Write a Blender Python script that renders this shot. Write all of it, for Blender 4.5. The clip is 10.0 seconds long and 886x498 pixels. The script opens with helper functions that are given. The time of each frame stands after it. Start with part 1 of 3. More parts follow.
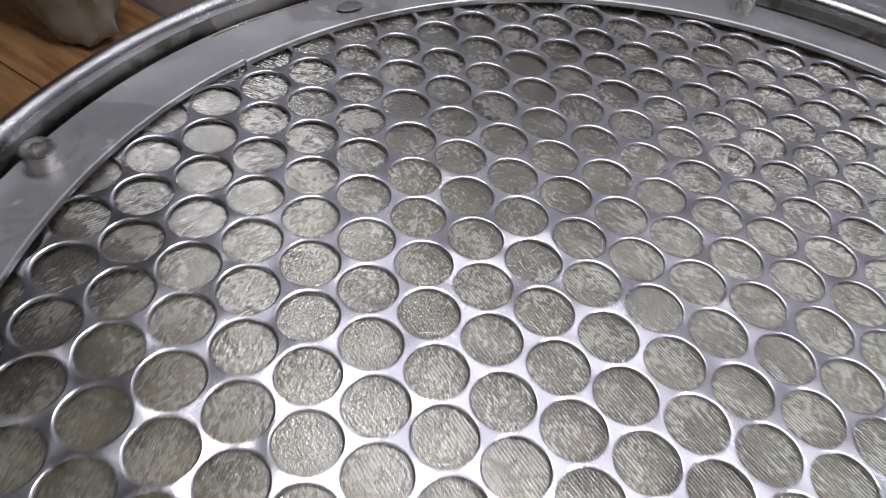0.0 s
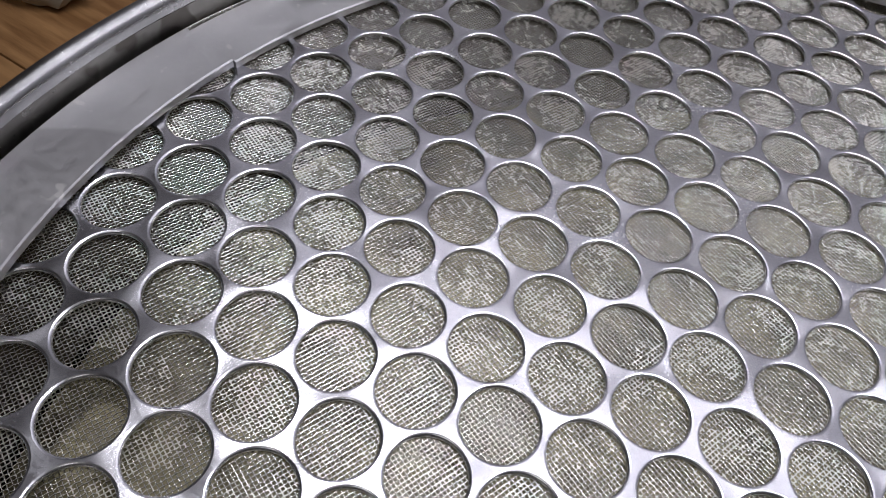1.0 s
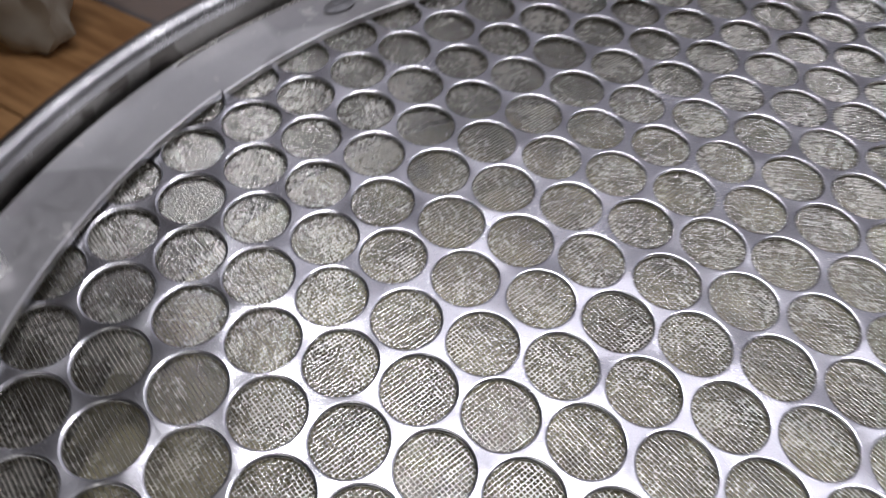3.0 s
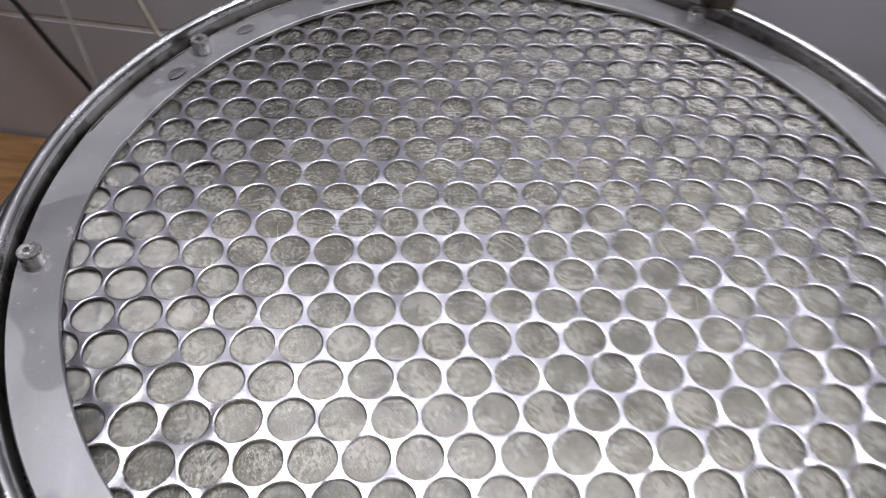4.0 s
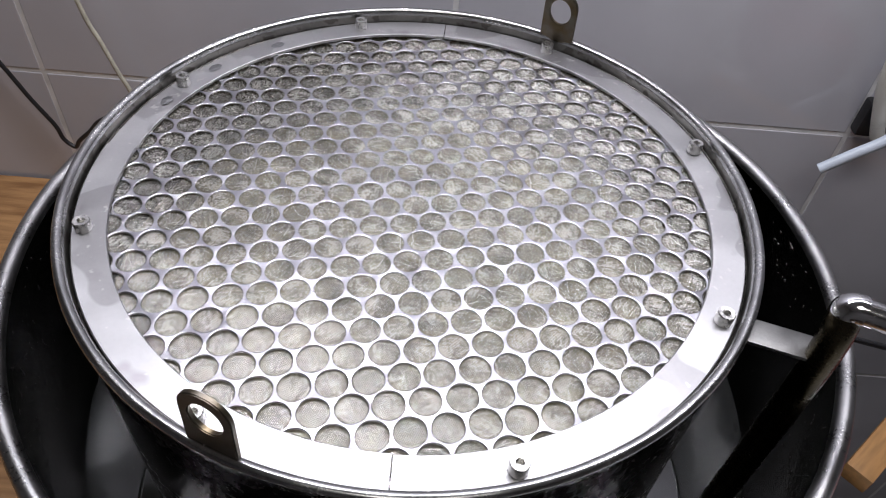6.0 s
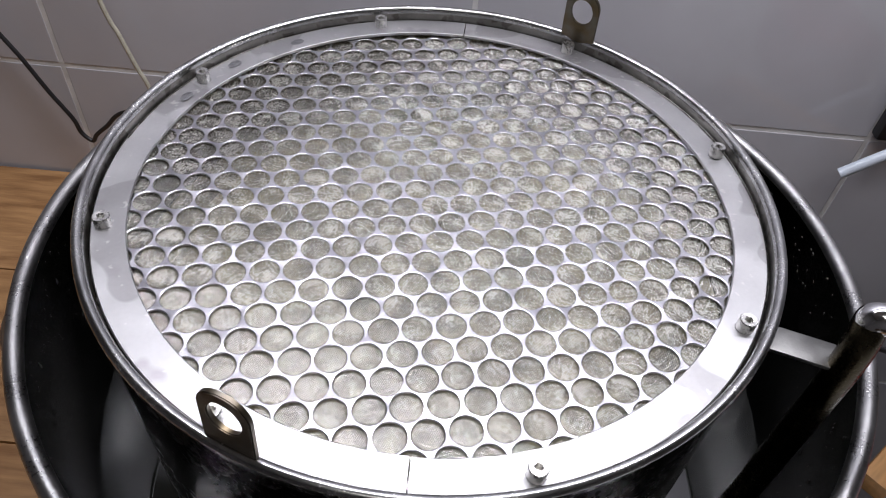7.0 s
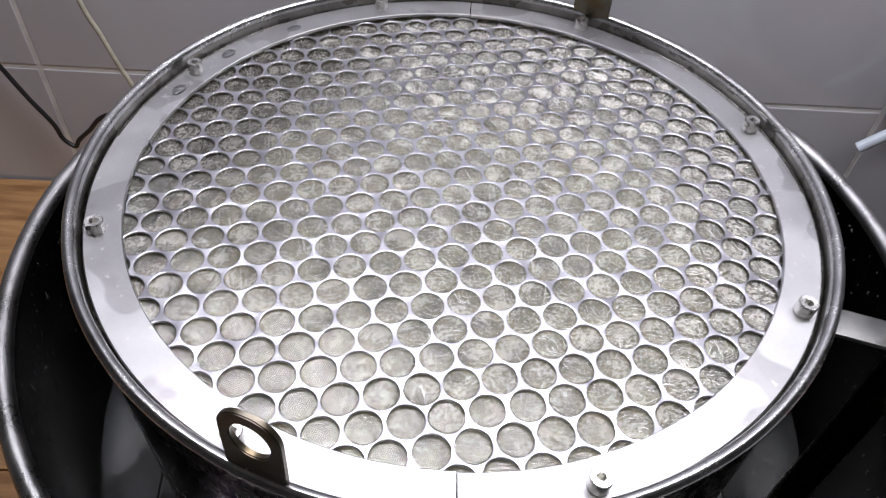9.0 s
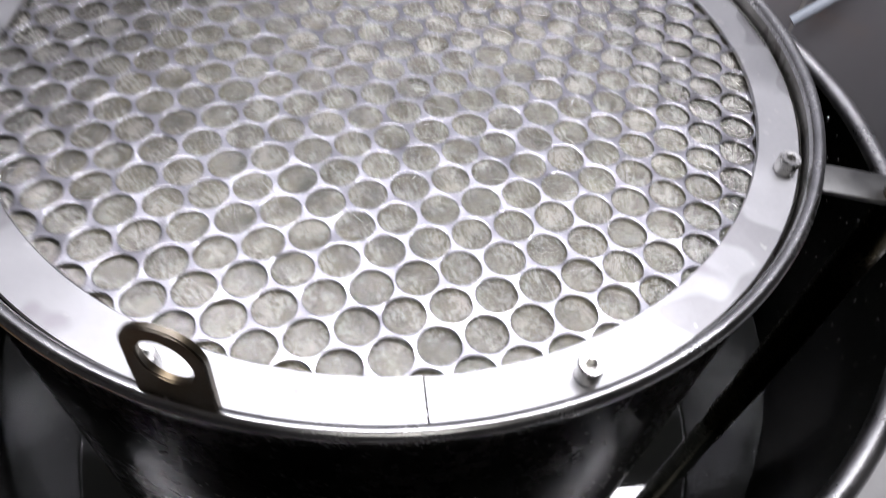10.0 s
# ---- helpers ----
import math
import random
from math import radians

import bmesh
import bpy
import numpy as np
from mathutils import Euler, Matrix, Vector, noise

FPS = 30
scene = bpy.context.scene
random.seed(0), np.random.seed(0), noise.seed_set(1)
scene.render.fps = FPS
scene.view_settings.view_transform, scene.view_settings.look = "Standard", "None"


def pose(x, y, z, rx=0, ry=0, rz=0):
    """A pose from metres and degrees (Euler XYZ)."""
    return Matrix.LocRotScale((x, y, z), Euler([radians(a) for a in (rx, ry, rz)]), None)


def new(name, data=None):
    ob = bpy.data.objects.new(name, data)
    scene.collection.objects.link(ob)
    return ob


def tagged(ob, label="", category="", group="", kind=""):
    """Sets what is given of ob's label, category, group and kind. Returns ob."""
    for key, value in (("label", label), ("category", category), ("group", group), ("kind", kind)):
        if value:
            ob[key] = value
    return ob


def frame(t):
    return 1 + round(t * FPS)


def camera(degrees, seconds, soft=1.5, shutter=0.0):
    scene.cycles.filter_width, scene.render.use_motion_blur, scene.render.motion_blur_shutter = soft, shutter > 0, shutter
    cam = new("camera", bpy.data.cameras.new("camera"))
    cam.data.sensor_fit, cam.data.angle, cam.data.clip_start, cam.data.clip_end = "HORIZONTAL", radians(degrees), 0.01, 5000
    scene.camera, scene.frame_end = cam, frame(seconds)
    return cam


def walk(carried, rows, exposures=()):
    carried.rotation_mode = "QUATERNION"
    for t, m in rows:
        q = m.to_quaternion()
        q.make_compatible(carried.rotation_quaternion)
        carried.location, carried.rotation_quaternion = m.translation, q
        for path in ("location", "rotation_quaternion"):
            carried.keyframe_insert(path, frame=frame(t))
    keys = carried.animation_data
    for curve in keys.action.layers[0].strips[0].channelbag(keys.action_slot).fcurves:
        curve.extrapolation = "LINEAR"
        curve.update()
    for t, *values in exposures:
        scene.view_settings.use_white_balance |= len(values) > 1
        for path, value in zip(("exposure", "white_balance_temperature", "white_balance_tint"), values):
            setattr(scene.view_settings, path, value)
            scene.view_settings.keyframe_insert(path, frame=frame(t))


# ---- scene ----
# The perforated plate's upper face lies BASE above the counter; places below are told from the plate's middle.
BASE = 0.238
cam = camera(63.03, 10.0, 0.7, 0.5)
ROWS = [
    (0.0, -0.0427, -0.0909, 0.1186, 41.22, -6.24, 17.20),
    (0.5, -0.0566, -0.0591, 0.1070, 38.12, -5.78, 15.07),
    (1.0, -0.0647, -0.0525, 0.1018, 36.85, -5.63, 15.80),
    (1.5, -0.0646, -0.0492, 0.1003, 36.23, -5.02, 15.31),
    (2.0, -0.0648, -0.0480, 0.0993, 35.50, -4.22, 15.11),
    (2.2, -0.0636, -0.0484, 0.0992, 35.51, -4.14, 15.01),
    (2.8, -0.0630, -0.0529, 0.1007, 36.41, -3.76, 14.44),
    (3.3, -0.0551, -0.0788, 0.1259, 39.97, 0.79, 5.37),
    (3.5, -0.0494, -0.1099, 0.1428, 40.16, 0.71, 0.88),
    (4.0, -0.0515, -0.1563, 0.1797, 39.82, -1.74, -8.56),
    (4.5, -0.0936, -0.2076, 0.2163, 42.57, -1.99, -16.00),
    (5.0, -0.0862, -0.2477, 0.2375, 44.02, -2.60, -19.77),
    (5.5, -0.0736, -0.2597, 0.2425, 44.37, -3.89, -16.92),
    (5.7, -0.0692, -0.2570, 0.2347, 43.94, -3.72, -15.77),
    (7.0, -0.0724, -0.2498, 0.2337, 43.31, -3.63, -13.58),
    (7.5, -0.0759, -0.2493, 0.2313, 43.65, -4.11, -13.02),
    (8.0, -0.0778, -0.2535, 0.2287, 44.85, -3.77, -14.37),
    (8.5, -0.0797, -0.2581, 0.2278, 45.14, -3.91, -14.78),
    (9.0, -0.0837, -0.2299, 0.2123, 43.29, -2.73, -16.17),
    (9.5, -0.0895, -0.2244, 0.2025, 41.97, -2.44, -17.83),
    (9.8, -0.0875, -0.2186, 0.1855, 40.25, -2.85, -22.56),
    (10.0, -0.0850, -0.2152, 0.1713, 38.35, -4.35, -23.70),
]
walk(cam, [(t, pose(x, y, z + BASE, rx, ry, rz)) for t, x, y, z, rx, ry, rz in ROWS],
     [(0.0, 0.05), (2.2, 0.0), (3.5, 0.05), (4.2, 0.0), (4.5, 0.1), (5.0, 0.38), (5.7, 0.47), (7.0, 0.46), (8.5, 0.51), (9.5, 0.40), (10.0, 0.30)])

# ---- light ----
WALL_TURN = radians(-17.4)                       # the tiled wall runs along this bearing
ALONG = Vector((math.cos(WALL_TURN), math.sin(WALL_TURN), 0))
AWAY = Vector((-math.sin(WALL_TURN), math.cos(WALL_TURN), 0))
WALL_AT = 0.245                                  # from the plate's middle to the tiles


def at_wall(u, z, off=0.0):
    """A point u along the wall, z above the plate's level, off in front of the tiles."""
    p = ALONG * u + AWAY * (WALL_AT - off)
    return Vector((p.x, p.y, z + BASE))


world = bpy.data.worlds.new("room_air")
world.use_nodes = True
world.node_tree.nodes["Background"].inputs[0].default_value = (0.75, 0.82, 1.0, 1)
world.node_tree.nodes["Background"].inputs[1].default_value = 0.25
scene.world = world

LAMP_Z, LAMP_OFF, LAMP_U = 0.60, 0.14, 0.06
tube_light = bpy.data.lights.new("tube_light", "AREA")
tube_light.shape, tube_light.size, tube_light.size_y = "RECTANGLE", 0.75, 0.06
tube_light.energy, tube_light.color = 4.1, (0.978, 0.96, 1.036)
lamp = new("tube_light", tube_light)
lamp.matrix_world = Matrix.Translation(at_wall(LAMP_U, LAMP_Z - 0.01, LAMP_OFF)) @ Matrix.Rotation(WALL_TURN, 4, "Z")
# added fill lamp without a fixture, lifts the ambient level behind the camera
fill_light = bpy.data.lights.new("fill_light", "AREA")
fill_light.shape, fill_light.size, fill_light.size_y = "RECTANGLE", 0.6, 0.6
fill_light.energy, fill_light.color = 3.0, (1.0, 0.97, 0.92)
lamp = new("fill_light", fill_light)
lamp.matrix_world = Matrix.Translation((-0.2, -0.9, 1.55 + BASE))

# ---- materials ----


def material(name, colour, rough=0.5, metal=0.0, vary=0.25, scale=60.0, grain=0.0, grain_scale=900.0, rough_vary=0.12,
             stretch=(1, 1, 1), colour2=None, per_object=0.0, coat=0.0):
    """A procedural surface: blotches and fine grain in colour, roughness and relief."""
    m = bpy.data.materials.new(name)
    m.use_nodes = True
    nt = m.node_tree
    b = nt.nodes["Principled BSDF"]
    tc = nt.nodes.new("ShaderNodeTexCoord")
    mp = nt.nodes.new("ShaderNodeMapping")
    mp.inputs["Scale"].default_value = stretch
    nt.links.new(tc.outputs["Object"], mp.inputs[0])
    blotch = nt.nodes.new("ShaderNodeTexNoise")
    blotch.inputs["Scale"].default_value, blotch.inputs["Detail"].default_value = scale, 5
    nt.links.new(mp.outputs[0], blotch.inputs["Vector"])
    fine = nt.nodes.new("ShaderNodeTexNoise")
    fine.inputs["Scale"].default_value, fine.inputs["Detail"].default_value = grain_scale, 3
    nt.links.new(mp.outputs[0], fine.inputs["Vector"])
    ramp = nt.nodes.new("ShaderNodeValToRGB")
    low = colour2 or tuple(c * (1 - vary) for c in colour)
    ramp.color_ramp.elements[0].position, ramp.color_ramp.elements[0].color = 0.35, (*low, 1)
    ramp.color_ramp.elements[1].position, ramp.color_ramp.elements[1].color = 0.65, (*colour, 1)
    nt.links.new(blotch.outputs["Fac"], ramp.inputs[0])
    last = ramp.outputs[0]
    if per_object:
        info = nt.nodes.new("ShaderNodeObjectInfo")
        mr = nt.nodes.new("ShaderNodeMapRange")
        mr.inputs["To Min"].default_value, mr.inputs["To Max"].default_value = 1 - per_object, 1 + per_object
        nt.links.new(info.outputs["Random"], mr.inputs[0])
        hsv = nt.nodes.new("ShaderNodeHueSaturation")
        nt.links.new(mr.outputs[0], hsv.inputs["Value"])
        nt.links.new(last, hsv.inputs["Color"])
        last = hsv.outputs[0]
    nt.links.new(last, b.inputs["Base Color"])
    mix = nt.nodes.new("ShaderNodeMath")
    mix.operation = "ADD"
    nt.links.new(blotch.outputs["Fac"], mix.inputs[0])
    nt.links.new(fine.outputs["Fac"], mix.inputs[1])
    rr = nt.nodes.new("ShaderNodeMapRange")
    rr.inputs["From Min"].default_value, rr.inputs["From Max"].default_value = 0.6, 1.4
    rr.inputs["To Min"].default_value = max(0.02, rough - rough_vary)
    rr.inputs["To Max"].default_value = min(1.0, rough + rough_vary)
    nt.links.new(mix.outputs[0], rr.inputs[0])
    nt.links.new(rr.outputs[0], b.inputs["Roughness"])
    b.inputs["Metallic"].default_value = metal
    b.inputs["Coat Weight"].default_value = coat
    if grain:
        bump = nt.nodes.new("ShaderNodeBump")
        bump.inputs["Strength"].default_value, bump.inputs["Distance"].default_value = grain, 0.0004
        nt.links.new(fine.outputs["Fac"], bump.inputs["Height"])
        nt.links.new(bump.outputs[0], b.inputs["Normal"])
    return m




def stained(m, scale, edge, tint, soft=0.07):
    """Scattered dull blotches with clear outlines over a finished surface."""
    nt = m.node_tree
    b = nt.nodes["Principled BSDF"]
    tc = nt.nodes.new("ShaderNodeTexCoord")
    spots = nt.nodes.new("ShaderNodeTexNoise")
    spots.inputs["Scale"].default_value, spots.inputs["Detail"].default_value = scale, 2
    nt.links.new(tc.outputs["Object"], spots.inputs["Vector"])
    cut = nt.nodes.new("ShaderNodeMapRange")
    cut.inputs["From Min"].default_value, cut.inputs["From Max"].default_value = edge, edge + soft
    nt.links.new(spots.outputs["Fac"], cut.inputs[0])
    half = nt.nodes.new("ShaderNodeMath")
    half.operation = "MULTIPLY"
    half.inputs[1].default_value = 0.6
    nt.links.new(cut.outputs[0], half.inputs[0])
    mix = nt.nodes.new("ShaderNodeMix")
    mix.data_type = "RGBA"
    mix.inputs[7].default_value = (*tint, 1)
    old = b.inputs["Base Color"].links[0].from_socket
    nt.links.new(half.outputs[0], mix.inputs[0])
    nt.links.new(old, mix.inputs[6])
    nt.links.new(mix.outputs[2], b.inputs["Base Color"])
    return m


def waved(m, scale, distance, stretch=(1, 1, 1)):
    """Shallow dents and hollows under the fine grain, so that the sheet mirrors unevenly."""
    nt = m.node_tree
    b = nt.nodes["Principled BSDF"]
    tc = nt.nodes.new("ShaderNodeTexCoord")
    mp = nt.nodes.new("ShaderNodeMapping")
    mp.inputs["Scale"].default_value = stretch
    nt.links.new(tc.outputs["Object"], mp.inputs[0])
    dents = nt.nodes.new("ShaderNodeTexNoise")
    dents.inputs["Scale"].default_value, dents.inputs["Detail"].default_value = scale, 1
    nt.links.new(mp.outputs[0], dents.inputs["Vector"])
    bump = nt.nodes.new("ShaderNodeBump")
    bump.inputs["Strength"].default_value, bump.inputs["Distance"].default_value = 1.0, distance
    nt.links.new(dents.outputs["Fac"], bump.inputs["Height"])
    if b.inputs["Normal"].links:
        nt.links.new(bump.outputs[0], b.inputs["Normal"].links[0].from_node.inputs["Normal"])
    else:
        nt.links.new(bump.outputs[0], b.inputs["Normal"])
    return m


PLATE = waved(material("perforated_steel", (0.61, 0.61, 0.645), 0.24, 1.0, 0.20, 45, 0.05, 1500, 0.06), 60, 0.0020)
RING = stained(stained(material("brushed_ring_steel", (0.50, 0.50, 0.51), 0.46, 1.0, 0.14, 22, 0.10, 500, 0.09), 40, 0.62, (0.30, 0.28, 0.30)), 17, 0.55, (0.27, 0.265, 0.27), 0.015)
RING = waved(stained(RING, 260, 0.66, (0.62, 0.61, 0.60)), 38, 0.0007)
RIM = material("rolled_rim_steel", (0.52, 0.52, 0.52), 0.24, 1.0, 0.30, 60, 0.05, 900, 0.08)
# darker than the plate: shade inside the holes, put into the colour
HOLE_WALL = material("shaded_hole_wall", (0.38, 0.375, 0.365), 0.40, 1.0, 0.3, 200)
WIRE = material("woven_wire_steel", (0.75, 0.735, 0.685), 0.25, 1.0, 0.2, 90)
# basket steel toned down: the wall's unlit side is put into the colour
BODY = material("shaded_wet_steel", (0.24, 0.22, 0.228), 0.24, 1.0, 0.5, 25, 0.2, 300, 0.10)
# near-black base carries the shade of the deep gap round the basket
POT = material("shaded_stained_pot_steel", (0.085, 0.08, 0.08), 0.14, 1.0, 0.6, 18, 0.25, 260, 0.07)
POT_RIM = material("pot_rim_steel", (0.50, 0.50, 0.50), 0.33, 1.0, 0.25, 50, 0.2, 800, 0.10)
STRAP = material("dull_strap_steel", (0.21, 0.21, 0.205), 0.45, 1.0, 0.25, 90, 0.2, 900, 0.1)
LINER = stained(material("grimy_rim_steel", (0.30, 0.29, 0.27), 0.36, 1.0, 0.4, 60, 0.2, 500, 0.1), 120, 0.55, (0.05, 0.04, 0.03))
# gold tint puts the tube's warm edge highlight into its whole colour
STAND = material("gold_lit_tube_steel", (0.10, 0.085, 0.055), 0.26, 1.0, 0.4, 70, 0.1, 700, 0.08)
STAIN = material("dull_oxide_stain", (0.26, 0.26, 0.27), 0.45, 1.0, 0.3, 400, 0.1)
SCREW = material("screw_steel", (0.74, 0.73, 0.71), 0.30, 1.0, 0.3, 300, 0.1)
# brown-gold heat stain, with the lug's unlit face also darkened into the base
LUG = material("shaded_heat_stained_lug_steel", (0.17, 0.155, 0.13), 0.38, 1.0, 0.5, 90, 0.15, 900, 0.1, (1, 1, 1), (0.12, 0.09, 0.05))
CHROME = material("chromed_brass", (0.75, 0.75, 0.76), 0.10, 1.0, 0.08, 60)
GRAIN = material("wet_malt", (0.29, 0.262, 0.150), 0.42, 0.0, 0.3, 95, 0.9, 700, 0.28, (1, 1, 1), (0.07, 0.06, 0.035))
TILE = material("glazed_grey_tile", (0.60, 0.60, 0.65), 0.06, 0.0, 0.08, 9, 0.0, 60, 0.02, (1, 1, 1), None, 0.02)
GROUT = material("pale_grout", (0.85, 0.85, 0.85), 0.8, 0.0, 0.2, 60, 0.4, 500)
WOOD = material("oiled_counter_wood", (0.36, 0.20, 0.085), 0.45, 0.0, 0.4, 14, 0.3, 90, 0.12, (1.2, 9, 9), (0.20, 0.10, 0.04), 0.30)
BATTEN = material("orange_pine", (0.46, 0.24, 0.08), 0.5, 0.0, 0.3, 30, 0.3, 200, 0.1, (1, 8, 8))
BLACK = material("black_rubber", (0.015, 0.015, 0.017), 0.45, 0.0, 0.3, 80)
BEIGE = material("beige_cord", (0.55, 0.52, 0.42), 0.6, 0.0, 0.2, 200, 0.3, 1500)
HOSE = material("milky_hose", (0.66, 0.65, 0.60), 0.30, 0.0, 0.1, 60)
HOSE_BLUE = material("bluish_white_hose", (0.54, 0.60, 0.68), 0.30, 0.0, 0.06, 60)
WHITE = material("white_cloth", (0.78, 0.78, 0.78), 0.8, 0.0, 0.12, 40, 0.4, 400)
RED = material("dark_red_plastic", (0.30, 0.02, 0.02), 0.4, 0.0, 0.2, 40)
COPPER = material("copper_nut", (0.70, 0.33, 0.20), 0.3, 1.0, 0.2, 90)
LIQUID = material("dark_wort", (0.016, 0.018, 0.015), 0.02, 0.0, 0.3, 20, 0.0, 60, 0.008)
LIQUID.node_tree.nodes["Principled BSDF"].inputs["IOR"].default_value = 1.65
PAINT = material("room_paint", (0.52, 0.52, 0.54), 0.8, 0.0, 0.06, 3)
CEILING = material("ceiling_paint", (0.75, 0.75, 0.74), 0.9, 0.0, 0.05, 3)
BAG = material("greyish_cloth", (0.42, 0.40, 0.34), 0.8, 0.0, 0.3, 20, 0.5, 300)
FLOOR = material("brown_floor", (0.14, 0.09, 0.06), 0.5, 0.0, 0.4, 6)

# ---- builders ----


def smooth(me, angle=35):
    me.set_sharp_from_angle(angle=radians(angle)) if me.polygons else None
    return me


def mesh_of(name, bm, mat, shade=35):
    me = bpy.data.meshes.new(name)
    bmesh.ops.recalc_face_normals(bm, faces=bm.faces)
    bm.to_mesh(me)
    bm.free()
    me.materials.append(mat)
    if shade:
        me.polygons.foreach_set("use_smooth", [True] * len(me.polygons))
        smooth(me, shade)
    return me


def mesh_raw(name, verts, faces, mat, shade=35):
    me = bpy.data.meshes.new(name)
    me.from_pydata(verts, [], faces)
    me.materials.append(mat)
    if shade:
        me.polygons.foreach_set("use_smooth", [True] * len(me.polygons))
        smooth(me, shade)
    return me


def part(name, bm, mat, parent, label="", shade=35):
    me = bm if isinstance(bm, bpy.types.Mesh) else mesh_of(name, bm, mat, shade)
    ob = new(name, me)
    ob.parent = parent
    if label:
        tagged(ob, label)
    return ob


def thing(name, label, category, group="", kind="", at=(0, 0, 0)):
    ob = new(name)
    ob.location = (at[0], at[1], at[2] + BASE)
    ob.empty_display_size = 0.02
    return tagged(ob, label, category, group, kind)


def single(name, bm, mat, label, category, kind="", at=(0, 0, 0), shade=35):
    me = bm if isinstance(bm, bpy.types.Mesh) else mesh_of(name, bm, mat, shade)
    ob = new(name, me)
    ob.location = (at[0], at[1], at[2] + BASE)
    return tagged(ob, label, category, "", kind)


def lathe(profile, n=160, a0=0.0, a1=360.0, wobble=0.0):
    """A turned body: profile of (radius, z), closed all round or an arc with ends."""
    bm = bmesh.new()
    full = abs(a1 - a0) >= 359.9
    count = n if full else n + 1
    rings = []
    for i in range(count):
        a = radians(a0 + (a1 - a0) * i / n)
        w = wobble * (math.sin(3 * a + 1) + 0.6 * math.sin(7 * a) + 0.3 * math.sin(19 * a))
        rings.append([bm.verts.new(((r + w) * math.cos(a), (r + w) * math.sin(a), z + 0.4 * w)) for r, z in profile])
    k = len(profile)
    closed = profile[0] == profile[-1]
    for i in range(n):
        p, q = rings[i], rings[(i + 1) % count]
        for j in range(k - 1):
            bm.faces.new((p[j], q[j], q[j + 1], p[j + 1]))
    if closed:
        bmesh.ops.remove_doubles(bm, verts=bm.verts, dist=1e-7)
    if not full:
        for ring in (rings[0], rings[-1]):
            vs = [v for v in ring if v.is_valid]
            if len(vs) >= 3:
                bm.faces.new(vs)
    return bm


def arc_profile(cx, cz, r, a0, a1, n=10):
    return [(cx + r * math.cos(radians(a0 + (a1 - a0) * i / n)), cz + r * math.sin(radians(a0 + (a1 - a0) * i / n))) for i in range(n + 1)]


def tube(points, radius, sides=14, steps=10, cap=True):
    """A round tube along a smooth line through the points; radius may vary from point to point."""
    pts = [Vector(p) for p in points]
    rad = list(radius) if isinstance(radius, (list, tuple)) else [radius] * len(pts)
    line, size = [], []
    for i in range(len(pts) - 1):
        p0, p1, p2, p3 = pts[max(i - 1, 0)], pts[i], pts[i + 1], pts[min(i + 2, len(pts) - 1)]
        for s in range(steps):
            t = s / steps
            line.append(0.5 * ((2 * p1) + (p2 - p0) * t + (2 * p0 - 5 * p1 + 4 * p2 - p3) * t * t + (3 * p1 - p0 - 3 * p2 + p3) * t ** 3))
            size.append(rad[i] + (rad[i + 1] - rad[i]) * t)
    line.append(pts[-1])
    size.append(rad[-1])
    bm = bmesh.new()
    rings = []
    side = None
    for i, p in enumerate(line):
        d = (line[min(i + 1, len(line) - 1)] - line[max(i - 1, 0)]).normalized()
        if side is None:
            side = d.orthogonal().normalized()
        side = (side - d * side.dot(d)).normalized()
        up = d.cross(side)
        rings.append([bm.verts.new(p + (side * math.cos(2 * math.pi * k / sides) + up * math.sin(2 * math.pi * k / sides)) * size[i]) for k in range(sides)])
    for p, q in zip(rings, rings[1:]):
        for k in range(sides):
            bm.faces.new((p[k], p[(k + 1) % sides], q[(k + 1) % sides], q[k]))
    if cap:
        bm.faces.new(rings[0])
        bm.faces.new(rings[-1])
    return bm


def box(sx, sy, sz, bevel=0.0, m=None, segments=2):
    bm = bmesh.new()
    bmesh.ops.create_cube(bm, size=1, matrix=Matrix.Diagonal((sx, sy, sz, 1)))
    if bevel:
        bmesh.ops.bevel(bm, geom=bm.edges[:], offset=bevel, segments=segments, affect="EDGES", profile=0.6)
    if m is not None:
        bmesh.ops.transform(bm, matrix=m, verts=bm.verts)
    return bm


# ---- the room ----
turn4 = Matrix.Rotation(WALL_TURN, 4, "Z")
FLOOR_Z = -1.14
ROOM_TOP = 1.62


def slab(name, label, u0, u1, d0, d1, z0, z1, mat, category):
    """A block of the room, in bearings along and away from the wall, heights from the plate."""
    bm = box(u1 - u0, d1 - d0, z1 - z0)
    ob = single(name, bm, mat, label, category, "structure", shade=0)
    c = ALONG * ((u0 + u1) / 2) + AWAY * ((d0 + d1) / 2)
    ob.matrix_world = Matrix.Translation((c.x, c.y, (z0 + z1) / 2 + BASE)) @ turn4
    return ob


slab("wall_south", "plain painted wall closing the room", -2.0, 2.0, -2.6, -2.5, FLOOR_Z, ROOM_TOP, PAINT, "wall")
slab("wall_east", "plain painted wall closing the room", 2.0, 2.1, -2.6, 0.36, FLOOR_Z, ROOM_TOP, PAINT, "wall")
slab("wall_west", "plain painted wall closing the room", -2.1, -2.0, -2.6, 0.36, FLOOR_Z, ROOM_TOP, PAINT, "wall")
slab("ceiling", "plain white ceiling", -2.1, 2.1, -2.6, 0.36, ROOM_TOP, ROOM_TOP + 0.1, CEILING, "ceiling")
slab("floor", "brown floor below the counter", -2.1, 2.1, -2.6, 0.36, FLOOR_Z - 0.1, FLOOR_Z, FLOOR, "floor")

